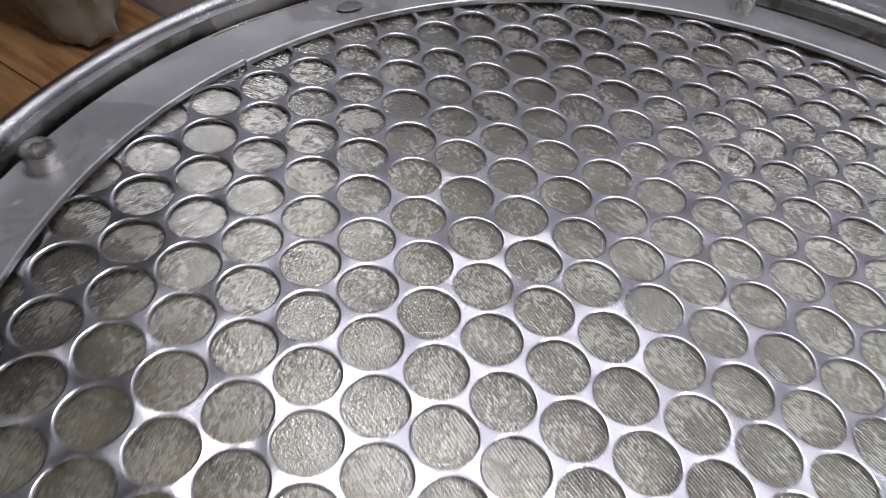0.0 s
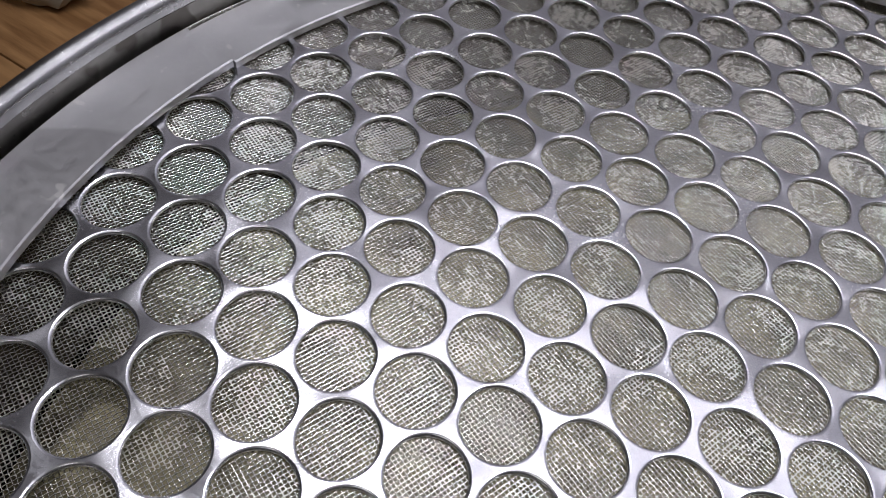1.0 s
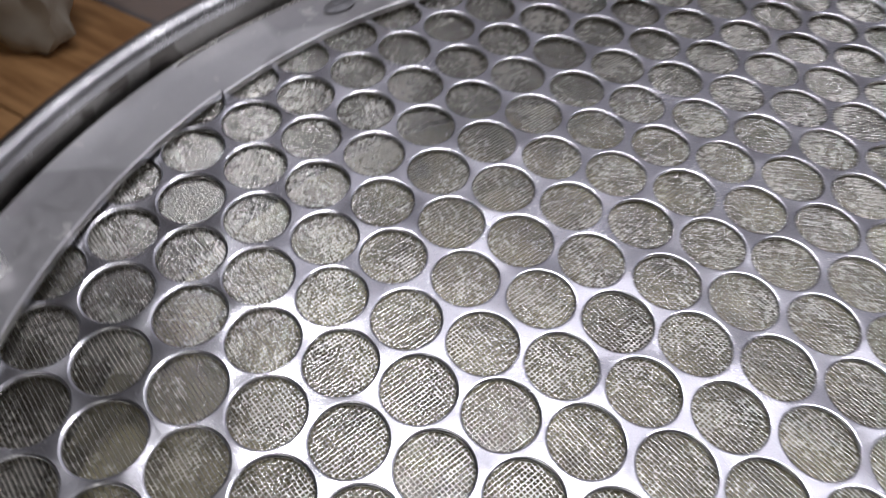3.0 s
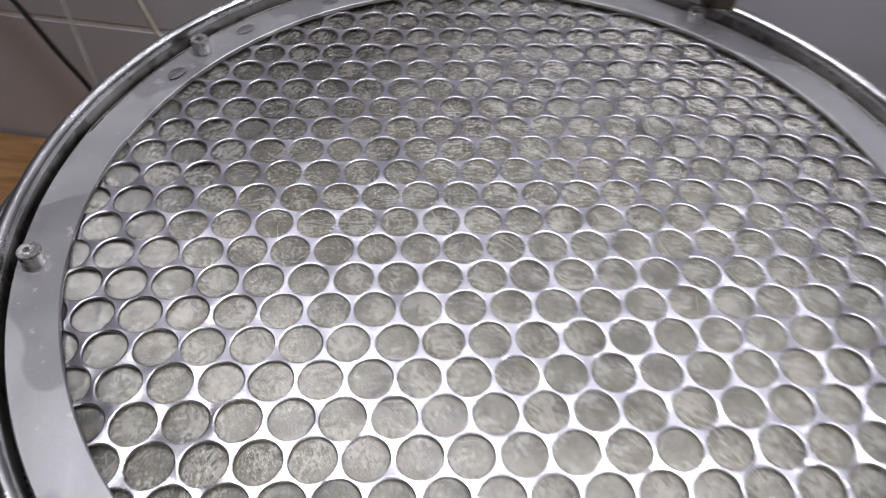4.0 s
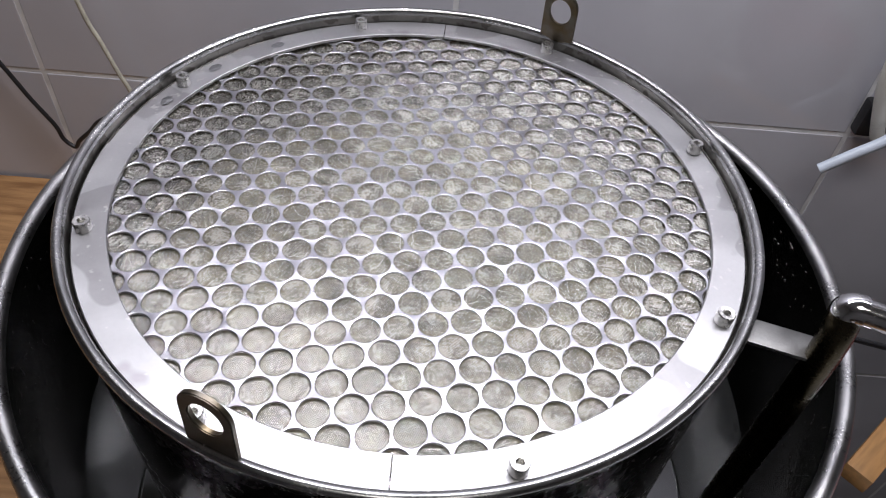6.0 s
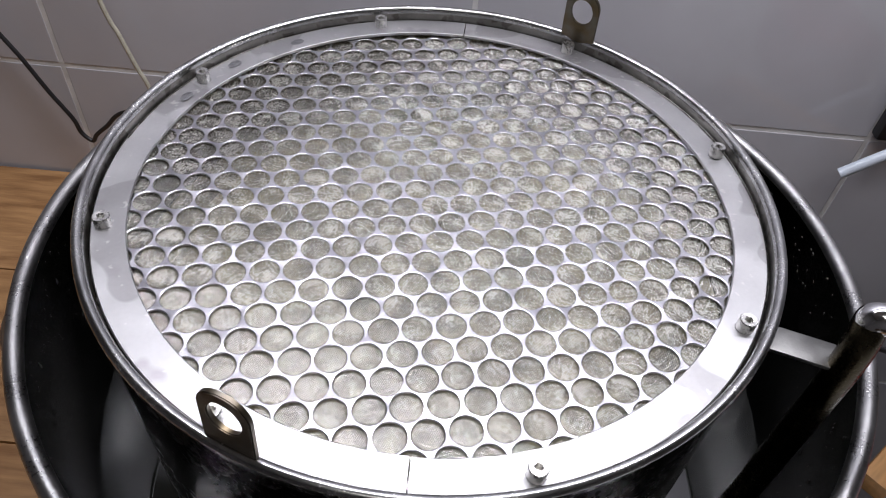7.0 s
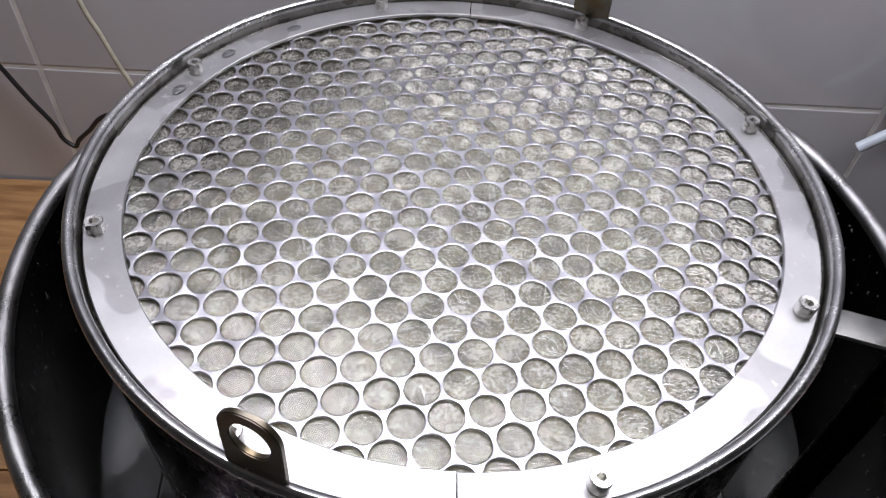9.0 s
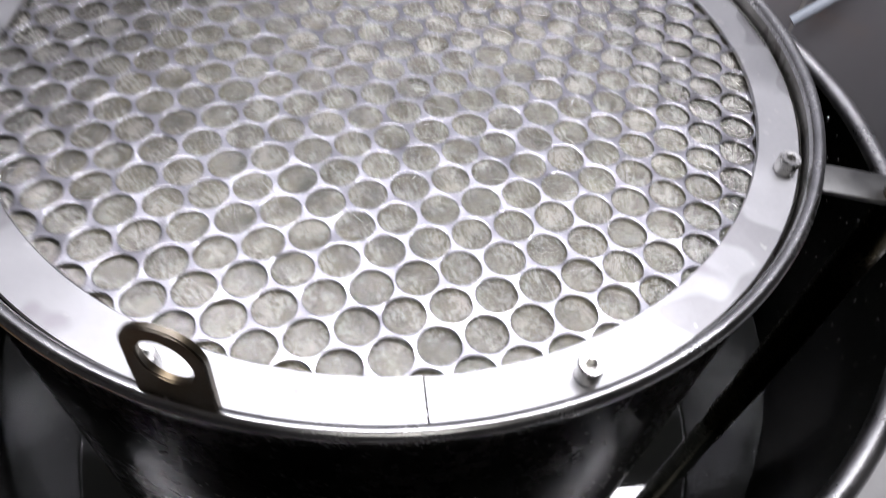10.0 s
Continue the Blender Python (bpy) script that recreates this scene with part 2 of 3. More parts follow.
# the tiled wall: a grout bed with tiles set proud of it
TILE_W, TILE_H, TILE_U, TILE_Z = 0.338, 0.338, 0.013, -0.1195
wall = slab("wall_north", "wall of glazed grey tiles with pale grout", -2.0, 2.0, WALL_AT + 0.0004, 0.36, FLOOR_Z, ROOM_TOP, GROUT, "wall")
tile_me = mesh_of("tile", box(TILE_W - 0.0040, 0.010, TILE_H - 0.0040, 0.0007), TILE, 0)
inv = wall.matrix_world.inverted()
for i in range(-5, 5):
    for j in range(-3, 5):
        ob = new("tile", tile_me)
        ob.parent = wall
        ob.matrix_basis = inv @ Matrix.Translation(at_wall(TILE_U + (i + 0.5) * TILE_W, TILE_Z + (j + 0.5) * TILE_H, -0.005)) @ turn4

# ---- the counter ----
COUNTER_Z = -0.238
counter = thing("counter", "oiled wooden counter of broad glued boards", "counter", kind="structure")
seams = [0.243, 0.118, -0.034, -0.18, -0.31]
for a, b in zip(seams, seams[1:]):
    bm = box(1.7, a - b - 0.0012, 0.036, 0.0012)
    ob = part("plank", bm, WOOD, counter, "", 25)
    c = ALONG * (-0.62) + AWAY * ((a + b) / 2)
    ob.matrix_basis = Matrix.Translation((c.x, c.y, COUNTER_Z - 0.018)) @ turn4

slab("counter_base", "plain dark base under the wooden counter", -1.45, 0.21, -0.27, 0.24, FLOOR_Z, COUNTER_Z - 0.0365, PAINT, "cabinet")

# ---- the kettle ----
KX, KY, KZ, KR = 0.0100, 0.0003, -0.0362, 0.2132
kettle = thing("kettle", "wide steel brewing kettle with stained inside, darkened for shade", "pot", at=(KX, KY, 0))
prof = [(KR - 0.0075, KZ - 0.004), (KR - 0.0078, -0.225), (KR - 0.0105, -0.2312), (KR - 0.016, -0.2335), (0.001, -0.2335)]
prof_out = [(0.001, -0.2365), (KR - 0.013, -0.2365), (KR - 0.0055, -0.228), (KR - 0.0055, KZ - 0.004)]
part("inner_wall", lathe(prof, 160), POT, kettle, "stained wet steel inside, near-black for the shade of the gap")
part("outer_wall", lathe(prof_out, 160), POT_RIM, kettle)
part("rim", lathe(arc_profile(KR - 0.0043, KZ - 0.0043, 0.0043, 200, -90, 16), 200, wobble=0.00015), POT_RIM, kettle, "rolled dull steel rim")
c, s = math.cos(radians(178)), math.sin(radians(178))
h = []
for k in range(9):
    f = k / 8
    rr = KR - 0.006 + 0.013 * math.sin(math.pi * f) ** 0.7
    tt = (f - 0.5) * 0.060
    h.append((rr * c - tt * s, rr * s + tt * c, KZ - 0.030))
part("handle", tube(h, 0.0055, 12, 4), POT_RIM, kettle, "grey bowed side handle")
single("wort", lathe([(0.0005, -0.166), (KR - 0.0079, -0.166)], 128), LIQUID, "dark greenish still liquid standing inside the kettle, mirror-like", "liquid", at=(KX, KY, 0))

# ---- the grain basket ----
basket = thing("grain_basket", "steel grain basket with perforated lid plate, standing in the kettle", "basket")
part("shell", lathe([(0.1568, -0.215), (0.1568, -0.001), (0.1588, -0.001), (0.1588, -0.215)], 160), BODY, basket, "wet steel wall of the basket, darkened for its unlit side")
part("rim", lathe([(0.1566, 0.0062)] + arc_profile(0.1590, 0.0076, 0.0024, 190, -60, 12) + [(0.1594, 0.003), (0.1592, -0.0008)], 240, wobble=0.00012), RIM, basket, "bright rolled steel rim")
part("rim_liner", lathe([(0.1566, -0.0030), (0.1566, 0.0062)], 160), LINER, basket, "grimy dark inner face of the rim")
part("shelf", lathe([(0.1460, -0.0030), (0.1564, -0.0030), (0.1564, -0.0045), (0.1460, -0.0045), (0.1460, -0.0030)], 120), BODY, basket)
part("screen_edge", lathe([(0.1555, -0.0015), (0.1558, 0.0006), (0.1561, 0.0014), (0.1564, 0.0004)], 900, wobble=0.0003), WIRE, basket, "frayed edge of the wire screen turned up")

# perforated plate: one cell to a hole
B1, B2, O0 = (0.013809, -0.001437), (0.008460, 0.011017), (0.005038, 0.000497)
HOLE_R, PLATE_T = 0.00618, 0.0007


def perforated():
    verts, faces, rounded, hole_walls = [], [], [], []
    n = 48
    edge = {}
    corners = []
    g = [Vector((*B1, 0)), Vector((*B2, 0))]
    near = [g[0], g[1], g[1] - g[0], -g[0], -g[1], g[0] - g[1]]
    for k in range(6):
        a, b = near[k], near[(k + 1) % 6]
        d = 2 * (a.x * b.y - a.y * b.x)
        corners.append(((b.y * a.length_squared - a.y * b.length_squared) / d, (a.x * b.length_squared - b.x * a.length_squared) / d))

    def vert(x, y, z):
        key = (round(x * 2e5), round(y * 2e5), round(z * 2e5))
        if key not in edge:
            edge[key] = len(verts)
            verts.append((x, y, z))
        return edge[key]

    for i in range(-14, 15):
        for j in range(-15, 16):
            cx, cy = O0[0] + i * B1[0] + j * B2[0], O0[1] + i * B1[1] + j * B2[1]
            if math.hypot(cx, cy) > 0.1475:
                continue
            jit = random.Random(i * 100 + j)
            hx, hy, hr = cx + jit.gauss(0, 0.00012), cy + jit.gauss(0, 0.00012), HOLE_R * (1 + jit.gauss(0, 0.008))
            outer = []
            for k in range(6):
                a, b = corners[k], corners[(k + 1) % 6]
                for s in range(n // 6):
                    f = s / (n // 6)
                    outer.append(vert(cx + a[0] + (b[0] - a[0]) * f, cy + a[1] + (b[1] - a[1]) * f, 0))
            rings = []
            for r, z in ((hr + 0.00046, 0.0), (hr + 0.00026, -0.00004), (hr + 0.00009, -0.00014), (hr, -0.00032), (hr, -PLATE_T)):
                base = len(verts)
                for k in range(n):
                    o = verts[outer[k]]
                    a = math.atan2(o[1] - cy, o[0] - cx)
                    verts.append((hx + r * math.cos(a), hy + r * math.sin(a), z))
                rings.append(list(range(base, base + n)))
            loops = [outer] + rings
            for level, (p, q) in enumerate(zip(loops, loops[1:])):
                for k in range(n):
                    faces.append((p[k], p[(k + 1) % n], q[(k + 1) % n], q[k]))
                    rounded.append(level > 0)
                    hole_walls.append(1 if level == 4 else 0)
    me = mesh_raw("perforated_plate", verts, faces, PLATE, 0)
    smooth(me, 50)
    me.polygons.foreach_set("use_smooth", rounded)
    # second slot paints the shade onto the hole walls
    me.materials.append(HOLE_WALL)
    me.polygons.foreach_set("material_index", hole_walls)
    return me


part("perforated_plate", perforated(), PLATE, basket, "bright steel plate punched with round holes")


def woven(pitch, wire, radius, z, turn, seed):
    """Plain-weave wire cloth: two sets of crimped wires."""
    count = int(radius / pitch)
    allv, allf, base = [], [], 0
    ct, st = math.cos(turn), math.sin(turn)
    rng = np.random.RandomState(seed)
    prof = [(math.cos(a), math.sin(a)) for a in (math.pi / 2, math.pi * 7 / 6, math.pi * 11 / 6)]
    for way in (0, 1):
        for i in range(-count, count + 1):
            half = math.sqrt(max(0.0, radius ** 2 - (i * pitch) ** 2))
            m = int(half / pitch)
            if m < 2:
                continue
            k = np.arange(-m, m + 1)
            s = k * pitch
            lift = np.where((k + i + way) % 2 == 0, 1.0, -1.0) * wire * 0.55
            across = i * pitch + rng.normal(0, pitch * 0.03, len(k))
            lay = []
            for px, pz in prof:
                a = across + px * wire * 0.5
                h = lift + pz * wire * 0.5
                x, y = (s, a) if way == 0 else (a, s)
                out = np.clip((np.hypot(x, y) - 0.085) / 0.045, 0, 1)
                dip = -0.0007 * out * out * (3 - 2 * out) - 0.0004 * (0.5 + 0.3 * np.sin(x * 95 + 1.3) * np.sin(y * 80 + 0.4) + 0.2 * np.sin(x * 230 + y * 160))
                lay.append(np.stack([x * ct - y * st, x * st + y * ct, z + h + dip], 1))
            v = np.stack(lay, 1).reshape(-1, 3)
            idx = base + np.arange(len(k) - 1) * 3
            for c in range(3):
                d = (c + 1) % 3
                allf.append(np.stack([idx + c, idx + d, idx + 3 + d, idx + 3 + c], 1))
            allv.append(v)
            base += len(v)
    v, f = np.concatenate(allv), np.concatenate(allf)
    me = bpy.data.meshes.new("wire_screen")
    me.vertices.add(len(v))
    me.vertices.foreach_set("co", v.ravel())
    me.loops.add(f.size)
    me.loops.foreach_set("vertex_index", f.ravel())
    me.polygons.add(len(f))
    me.polygons.foreach_set("loop_start", np.arange(len(f)) * 4)
    me.update(calc_edges=True)
    me.materials.append(WIRE)
    return me


screen = part("wire_screen", woven(0.00069, 0.00024, 0.1470, -0.0009, radians(-39), 3), WIRE, basket, "fine woven steel wire cloth under the plate")
tagged(screen, kind="stuff")

# clamping ring in four flat pieces
JOINTS = [157.3, 70.0, -17.5, -107.0, -202.7]
for a, b in zip(JOINTS, JOINTS[1:]):
    lift = 0.0001 * (int(a) % 3)
    ringp = [(0.1405, 0.0003), (0.1405, 0.0018), (0.1408, 0.0021), (0.1548, 0.0021), (0.1553, 0.0016), (0.1553, 0.0003), (0.1405, 0.0003)]
    ob = part("ring_segment", lathe(ringp, 60, b + 0.12, a - 0.12), RING, basket, "flat brushed steel clamping ring piece")
    ob.location.z = lift
    ob.rotation_euler = (0.0040 * math.sin(a), 0.0040 * math.cos(1.7 * a), 0)


# three dull oval marks left on the ring
mark_me = mesh_of("stain_mark", lathe([(0.00001, 0.00008), (0.0028, 0.00006), (0.0031, 0.0)], 28, wobble=0.00012), STAIN, 60)
for mx, my in ((-0.0522, 0.1375), (-0.0889, 0.1191), (-0.1150, 0.0914)):
    ob = part("stain_mark", mark_me, STAIN, basket, "dull dark oval stain")
    ob.location = (mx, my, 0.00245)
    ob.scale = (1.35, 0.8, 1)
    ob.rotation_euler = (0, 0, math.atan2(my, mx) + math.pi / 2)


def socket_screw():
    bm = bmesh.new()
    n = 24
    prof = [(0.0037, 0.0), (0.0037, 0.0052), (0.0034, 0.0056), (0.0026, 0.0056)]
    rings = [[bm.verts.new((r * math.cos(2 * math.pi * k / n), r * math.sin(2 * math.pi * k / n), z)) for k in range(n)] for r, z in prof]

    def hexr(k):
        a = (k % 4) * radians(15) - radians(30)
        return 0.00165 / math.cos(a) * math.cos(radians(30)) * 1.12
    for z in (0.0055, 0.0028):
        rings.append([bm.verts.new((hexr(k) * math.cos(2 * math.pi * k / n), hexr(k) * math.sin(2 * math.pi * k / n), z)) for k in range(n)])
    for p, q in zip(rings, rings[1:]):
        for k in range(n):
            bm.faces.new((p[k], p[(k + 1) % n], q[(k + 1) % n], q[k]))
    bm.faces.new(rings[-1])
    return mesh_of("socket_screw", bm, SCREW, 30)


screw_me = socket_screw()
for k in range(8):
    a = radians(180 - 45 * k)
    ob = part("socket_screw", screw_me, SCREW, basket, "small steel hexagon socket screw")
    ob.location = (0.150 * math.cos(a), 0.150 * math.sin(a), 0.0021)
    ob.rotation_euler = (0.03 * math.sin(k * 2.1), 0.03 * math.cos(k * 1.3), k * 0.77)


def lug(width, z0, z1, thick, hole_w, hole_h, hole_z, hole_x=0.0):
    """An upright strap with rounded top corners and an oblong eye."""
    bm = bmesh.new()
    n = 48
    outer, inner = [], []
    r = 0.0096
    for k in range(n):
        a = 2 * math.pi * k / n
        c, s = math.cos(a), math.sin(a)
        inner.append((hole_x + hole_w / 2 * c, hole_z + hole_h / 2 * s))
        hw, up, dn = width / 2, z1 - hole_z, hole_z - z0
        t = min(hw / abs(c) if abs(c) > 1e-6 else 9, (up if s > 0 else dn) / abs(s) if abs(s) > 1e-6 else 9)
        x, z = c * t, s * t
        if z > up - r and abs(x) > hw - r:
            qx, qz = (hw - r) * (1 if x > 0 else -1), up - r
            dx, dz = x - qx, z - qz
            d = math.hypot(dx, dz)
            x, z = qx + dx / d * r, qz + dz / d * r
        outer.append((x, hole_z + z))
    loops = []
    for pts, inset in ((inner, 0), (outer, 0)):
        for y in (-thick / 2, thick / 2):
            loops.append([bm.verts.new((x, y, z)) for x, z in pts])
    i0, i1, o0, o1 = loops
    for p, q in ((i0, o0), (o0, o1), (o1, i1), (i1, i0)):
        for k in range(n):
            bm.faces.new((p[k], p[(k + 1) % n], q[(k + 1) % n], q[k]))
    bmesh.ops.recalc_face_normals(bm, faces=bm.faces)
    sharp = [e for e in bm.edges if len(e.link_faces) == 2 and e.calc_face_angle(0) > 1.0]
    bmesh.ops.bevel(bm, geom=sharp, offset=0.0004, segments=2, affect="EDGES")
    return mesh_of("lifting_lug", bm, LUG, 40)


lug_me = lug(0.0210, 0.0050, 0.0385, 0.0022, 0.0134, 0.0155, 0.0260)
for a in (-129.2, 44.2):
    ob = part("lifting_lug", lug_me, LUG, basket, "heat-stained steel lifting lug with an eye, darkened for its unlit face")
    c, s = math.cos(radians(a)), math.sin(radians(a))
    ob.matrix_basis = Matrix.Translation((0.1580 * c, 0.1580 * s, 0)) @ Matrix.Rotation(radians(a + 90), 4, "Z") @ Matrix.Rotation(radians(-3), 4, "X")

s0, s1 = Vector((0.1145, -0.1120, 0.0015)), Vector((0.1370, -0.1275, 0.0005))
mid, ang = (s0 + s1) / 2, math.atan2(s1.y - s0.y, s1.x - s0.x)
part("strap", box((s1 - s0).length, 0.0135, 0.0020, 0.0004, Matrix.Translation(mid) @ Matrix.Rotation(ang, 4, "Z")), STRAP, basket, "flat steel strap welded to the basket wall")

# malt under the screen
def malt():
    verts, faces = [], []
    nr, na = 110, 260
    for i in range(nr + 1):
        r = 0.1555 * i / nr
        for k in range(na):
            a = 2 * math.pi * k / na
            x, y = r * math.cos(a), r * math.sin(a)
            drop = min(1.0, max(0.0, (math.hypot(x + 0.015, y + 0.040) - 0.104) / 0.030))
            drop = drop * drop * (3 - 2 * drop)
            h = 0.0008 * noise.noise((x * 60, y * 60, 0)) + 0.0007 * noise.noise((x * 190, y * 190, 3)) + 0.0004 * noise.noise((x * 520, y * 520, 5))
            verts.append((x, y, -0.0054 - 0.055 * drop + h))
    for i in range(nr):
        for k in range(na):
            a, b = i * na + k, i * na + (k + 1) % na
            faces.append((a, b, b + na, a + na))
    return mesh_raw("malt_bed", verts, faces, GRAIN, 60)


single("malt_bed", malt(), GRAIN, "wet pale crushed malt under the wire screen", "malt", "stuff")

# ---- the overflow tube and its tap ----
tap = thing("overflow_tube", "dark steel tube standing in the kettle with a chromed tap", "pipe")
part("standing_tube", tube([(0.1325, -0.1345, -0.233), (0.1345, -0.1335, -0.10), (0.1370, -0.1315, 0.0), (0.1392, -0.1275, 0.0245)], 0.0066, 20, 8), STAND, tap, "dark steel tube, tinted for the gold-lit highlight along its edge")
part("elbow", tube([(0.1391, -0.1278, 0.0225), (0.1394, -0.1272, 0.0258), (0.1408, -0.1280, 0.0276), (0.1436, -0.1301, 0.0278)], 0.0064, 20, 8), CHROME, tap)
SPOUT, WAY = Vector((0.1434, -0.1300, 0.0278)), Vector((0.027, -0.021, -0.001)).normalized()
part("spout", tube([SPOUT, SPOUT + WAY * 0.012, SPOUT + WAY * 0.024], 0.0054, 20, 6), CHROME, tap, "bright chromed tube")
for f in (0.0125, 0.0185):
    q = SPOUT + WAY * f
    part("seal_ring", tube([q - WAY * 0.0010, q - WAY * 0.0004, q + WAY * 0.0004, q + WAY * 0.0010], [0.0058, 0.0064, 0.0064, 0.0058], 20, 2), BLACK, tap, "black rubber ring")
q = SPOUT + WAY * 0.022
part("valve_body", tube([q, q + WAY * 0.003, q + WAY * 0.014, q + WAY * 0.018], [0.0056, 0.0074, 0.0074, 0.006], 18, 4), CHROME, tap)
for k in (0, 1):
    w = q + WAY * (0.003 + 0.008 * k) + Vector((0.002, 0.003, 0.005))
    part("wing", tube([w, w + Vector((0.001, 0.003, 0.005)), w + Vector((0.0, 0.005, 0.009))], [0.0022, 0.0030, 0.0024], 10, 4), SCREW, tap, "dull steel wing of the tap")
part("nut", tube([q + WAY * 0.018, q + WAY * 0.027], 0.0070, 6, 2), COPPER, tap, "copper-coloured nut")

# ---- wires and hoses by the wall ----
def cable(name, pts, radius, mat, label, category, sides=10):
    return single(name, tube([Vector(q) - Vector((0, 0, BASE)) for q in pts], radius, sides, 8), mat, label, category)


cable("power_cable", [at_wall(-0.45, 0.09, 0.008), at_wall(-0.388, -0.035, 0.008), at_wall(-0.366, -0.083, 0.008), at_wall(-0.353, -0.110, 0.008), at_wall(-0.340, -0.143, 0.008), at_wall(-0.328, -0.169, 0.008),
                      at_wall(-0.325, -0.184, 0.008), at_wall(-0.317, -0.192, 0.008), at_wall(-0.311, -0.184, 0.009), at_wall(-0.299, -0.173, 0.010), at_wall(-0.275, -0.153, 0.012), at_wall(-0.22, -0.15, 0.016), at_wall(-0.10, -0.19, 0.018), at_wall(-0.02, -0.232, 0.018)],
      0.0019, BLACK, "thin black cable hanging on the tiles", "cable")
cable("hanging_cord", [at_wall(-0.292, 0.30, 0.016), at_wall(-0.279, 0.05, 0.016), at_wall(-0.267, -0.049, 0.016), at_wall(-0.260, -0.076, 0.016), at_wall(-0.253, -0.104, 0.016), at_wall(-0.247, -0.124, 0.016), at_wall(-0.238, -0.18, 0.016), at_wall(-0.225, -0.236, 0.018)],
      0.0018, BEIGE, "pale cord hanging in front of the tiles", "cord")
clip = single("hose_clip", box(0.026, 0.012, 0.032, 0.003, Matrix.Translation(at_wall(0.362, -0.096, 0.006) - Vector((0, 0, BASE))) @ turn4), BLACK, "black plastic clip fixed to the tiles", "clip")
cable("milky_hose", [at_wall(0.318, 0.30, 0.03), at_wall(0.326, 0.10, 0.024), at_wall(0.332, 0.019, 0.022), at_wall(0.337, -0.008, 0.022), at_wall(0.342, -0.051, 0.022), at_wall(0.354, -0.087, 0.022), at_wall(0.361, -0.104, 0.022)],
      0.0055, HOSE, "milky plastic hose hanging through the clip", "hose", 16)
cable("bluish_hose", [at_wall(0.318, -0.127, 0.04), at_wall(0.339, -0.109, 0.04), at_wall(0.356, -0.095, 0.04), at_wall(0.375, -0.070, 0.042), at_wall(0.44, 0.01, 0.06), at_wall(0.60, 0.16, 0.07)],
      0.0044, HOSE_BLUE, "bluish white hose with a cut end", "hose", 16)

# ---- the right-hand corner beyond the kettle ----
def on_plane(u, d, z):
    q = ALONG * u + AWAY * d
    return Vector((q.x, q.y, z))


side = thing("side_table", "white topped side table beside the kettle", "table")
c = on_plane(0.68, -0.30, -0.258)
side.matrix_world = Matrix.Translation((c.x, c.y, c.z + BASE)) @ turn4
part("tabletop", box(0.9, 0.55, 0.03, 0.003), WHITE, side, "", 25)
leg_me = mesh_of("leg", box(0.04, 0.04, 0.867, 0.004, Matrix.Translation((0, 0, -0.4485))), WHITE, 25)
for lx in (-0.41, 0.41):
    for ly in (-0.235, 0.235):
        part("leg", leg_me, WHITE, side).location = (lx, ly, 0)
c0, c1 = Vector((0.306, -0.106, -0.235)), Vector((0.530, 0.000, -0.235))
mid = (c0 + c1) / 2
batten = single("wooden_batten", box((c1 - c0).length, 0.020, 0.016, 0.0012), BATTEN, "orange pine batten lying along the side table's back edge", "batten")
batten.matrix_world = Matrix.Translation((mid.x, mid.y, mid.z + BASE)) @ Matrix.Rotation(math.atan2(c1.y - c0.y, c1.x - c0.x), 4, "Z")
c = on_plane(0.432, -0.062, -0.205)
redbox = single("red_tub", box(0.10, 0.12, 0.075, 0.012, None, 4), RED, "dark red plastic tub on the side table", "tub")
redbox.matrix_world = Matrix.Translation((c.x, c.y, c.z + BASE)) @ turn4
cable("tap_cable", [(0.225, -0.045, -0.10 + BASE), (0.235, -0.075, -0.085 + BASE), (0.232, -0.108, -0.055 + BASE), (0.205, -0.150, -0.005 + BASE), (0.19, -0.166, 0.016 + BASE)], 0.0018, BLACK, "thin black cable drooping from the tap", "cable")
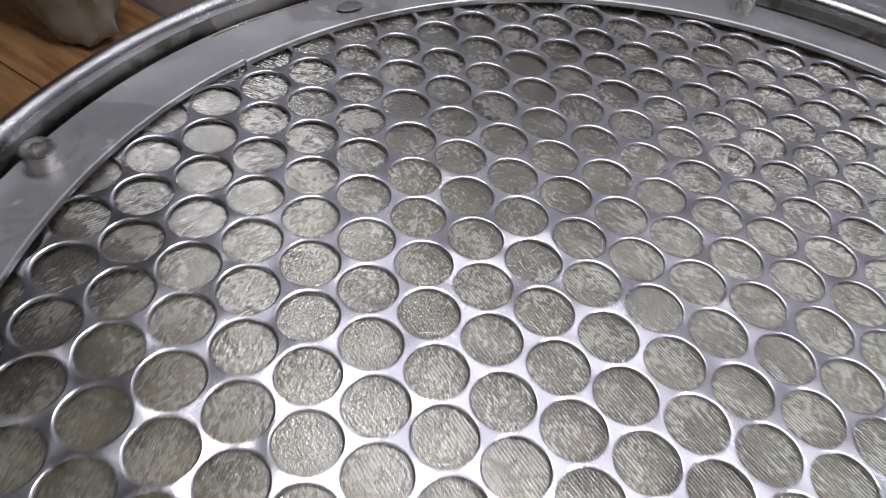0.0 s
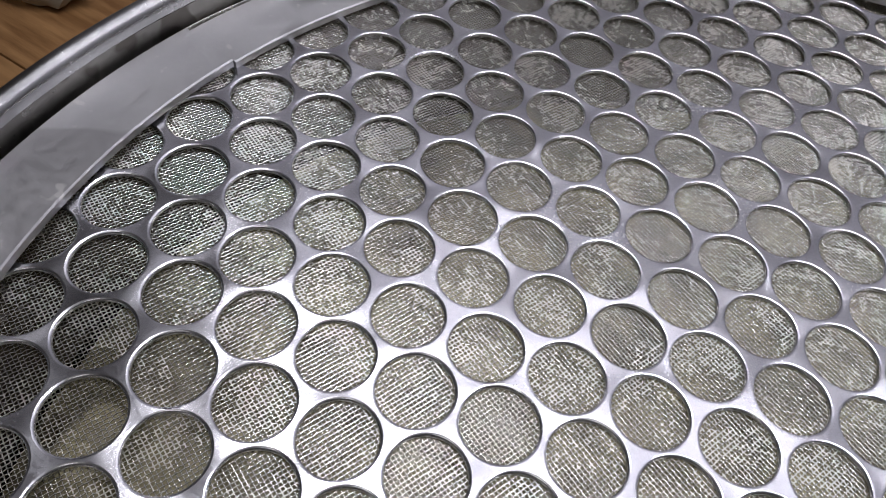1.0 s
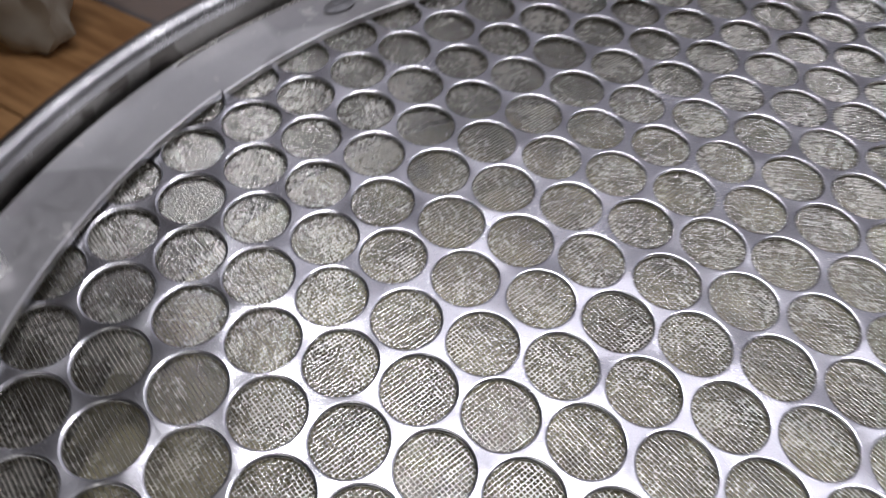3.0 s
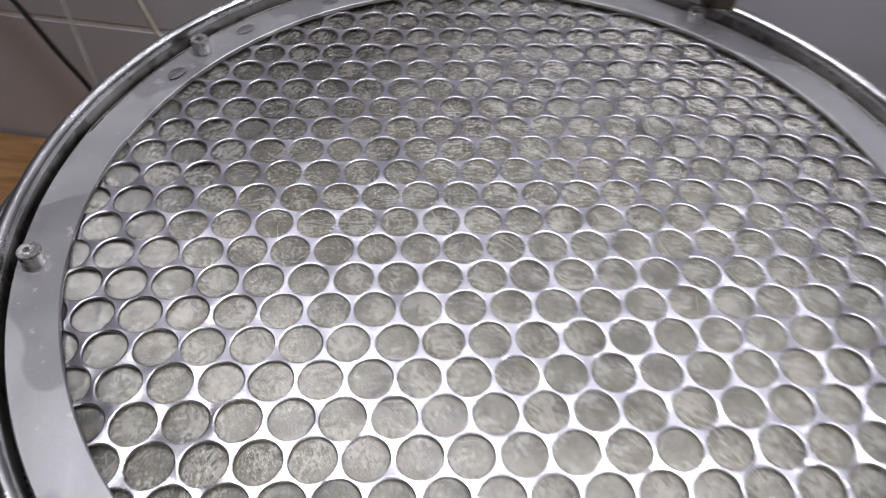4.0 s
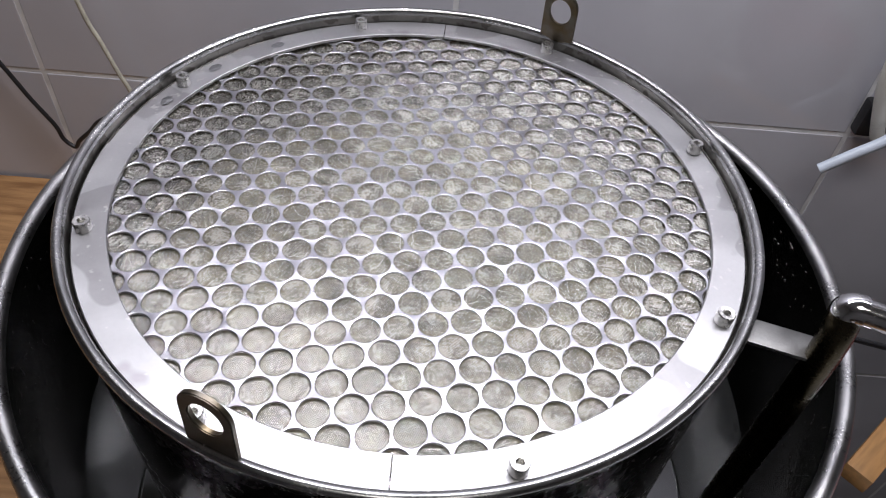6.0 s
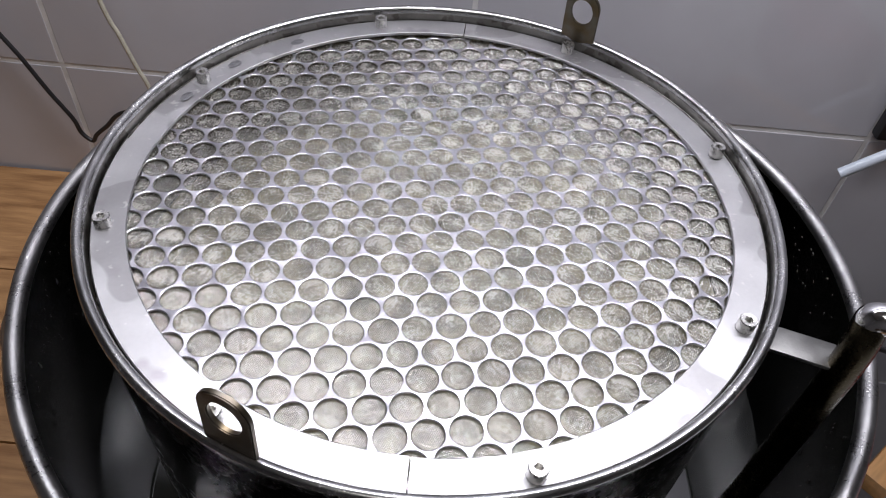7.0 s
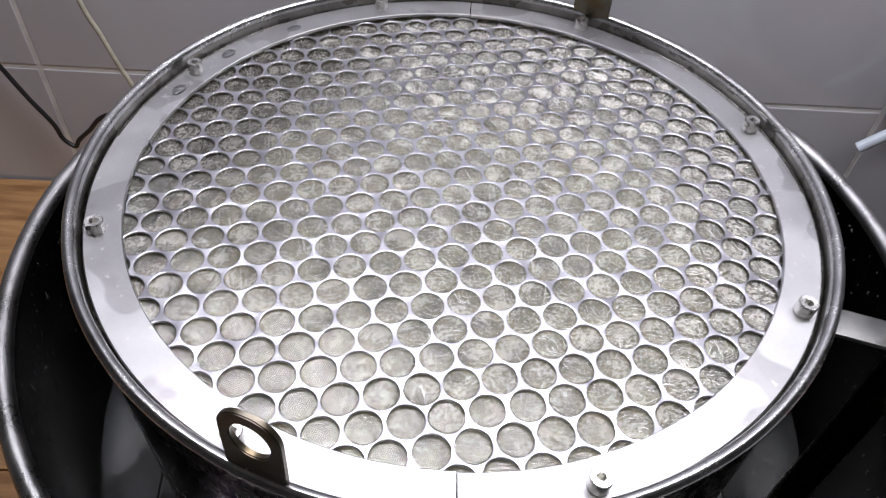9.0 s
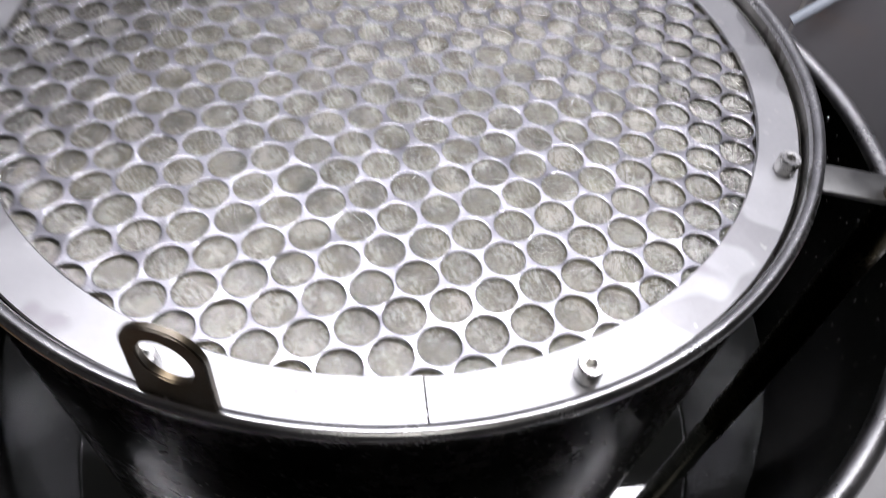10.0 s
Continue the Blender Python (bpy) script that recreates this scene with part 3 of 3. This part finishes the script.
cable("floor_cable", [on_plane(0.385, -0.03, -0.20 + BASE), on_plane(0.372, -0.055, -0.236 + BASE), on_plane(0.352, -0.10, -0.241 + BASE), on_plane(0.33, -0.20, -0.241 + BASE)], 0.0018, BLACK, "black cable lying on the side table", "cable")


# ---- droplets on the kettle's inside ----
def droplets(count):
    rng = random.Random(11)
    verts, faces = [], []
    for _ in range(count):
        a, z, r = rng.uniform(0, 2 * math.pi), KZ - 0.012 - abs(rng.gauss(0, 0.045)), rng.uniform(0.0004, 0.0011) * rng.uniform(0.6, 1.3)
        if z < -0.158:
            continue
        out = Vector((math.cos(a), math.sin(a), 0))
        side = Vector((-math.sin(a), math.cos(a), 0))
        c = out * (KR - 0.0078) + Vector((0, 0, z))
        base = len(verts)
        for ring, (q, d) in enumerate(((1.0, 0.0), (0.75, 0.45))):
            for k in range(7):
                b = 2 * math.pi * k / 7
                p = c + (side * math.cos(b) + Vector((0, 0, 1.25)) * math.sin(b)) * r * q - out * r * d
                verts.append(tuple(p))
        verts.append(tuple(c - out * r * 0.65))
        for k in range(7):
            n = (k + 1) % 7
            faces.append((base + k, base + n, base + 7 + n, base + 7 + k))
            faces.append((base + 7 + k, base + 7 + n, base + 14))
    return mesh_raw("water_droplets", verts, faces, WATER, 80)


WATER = material("water_bead", (0.85, 0.85, 0.85), 0.03, 1.0, 0.1, 50)
single("water_droplets", droplets(700), WATER, "small water beads on the kettle's inner wall", "water", "stuff", at=(KX, KY, 0))

# a greyish cloth bag slumped against the wall at the counter's far end
bm = bmesh.new()
bmesh.ops.create_icosphere(bm, subdivisions=4, radius=1.0)
for v in bm.verts:
    q = v.co.copy()
    v.co = Vector((q.x * 0.060, q.y * 0.035, max(q.z, -0.92) * 0.085))
    v.co += q * (0.012 * noise.noise(q * 2.1) + 0.005 * noise.noise(q * 5.3))
bag = single("cloth_bag", bm, BAG, "greyish cloth bag slumped on the counter against the tiles", "bag")
c = on_plane(-0.535, 0.185, COUNTER_Z + 0.076)
bag.matrix_world = Matrix.Translation((c.x, c.y, c.z + BASE)) @ turn4 @ Matrix.Rotation(radians(-18), 4, "Y")
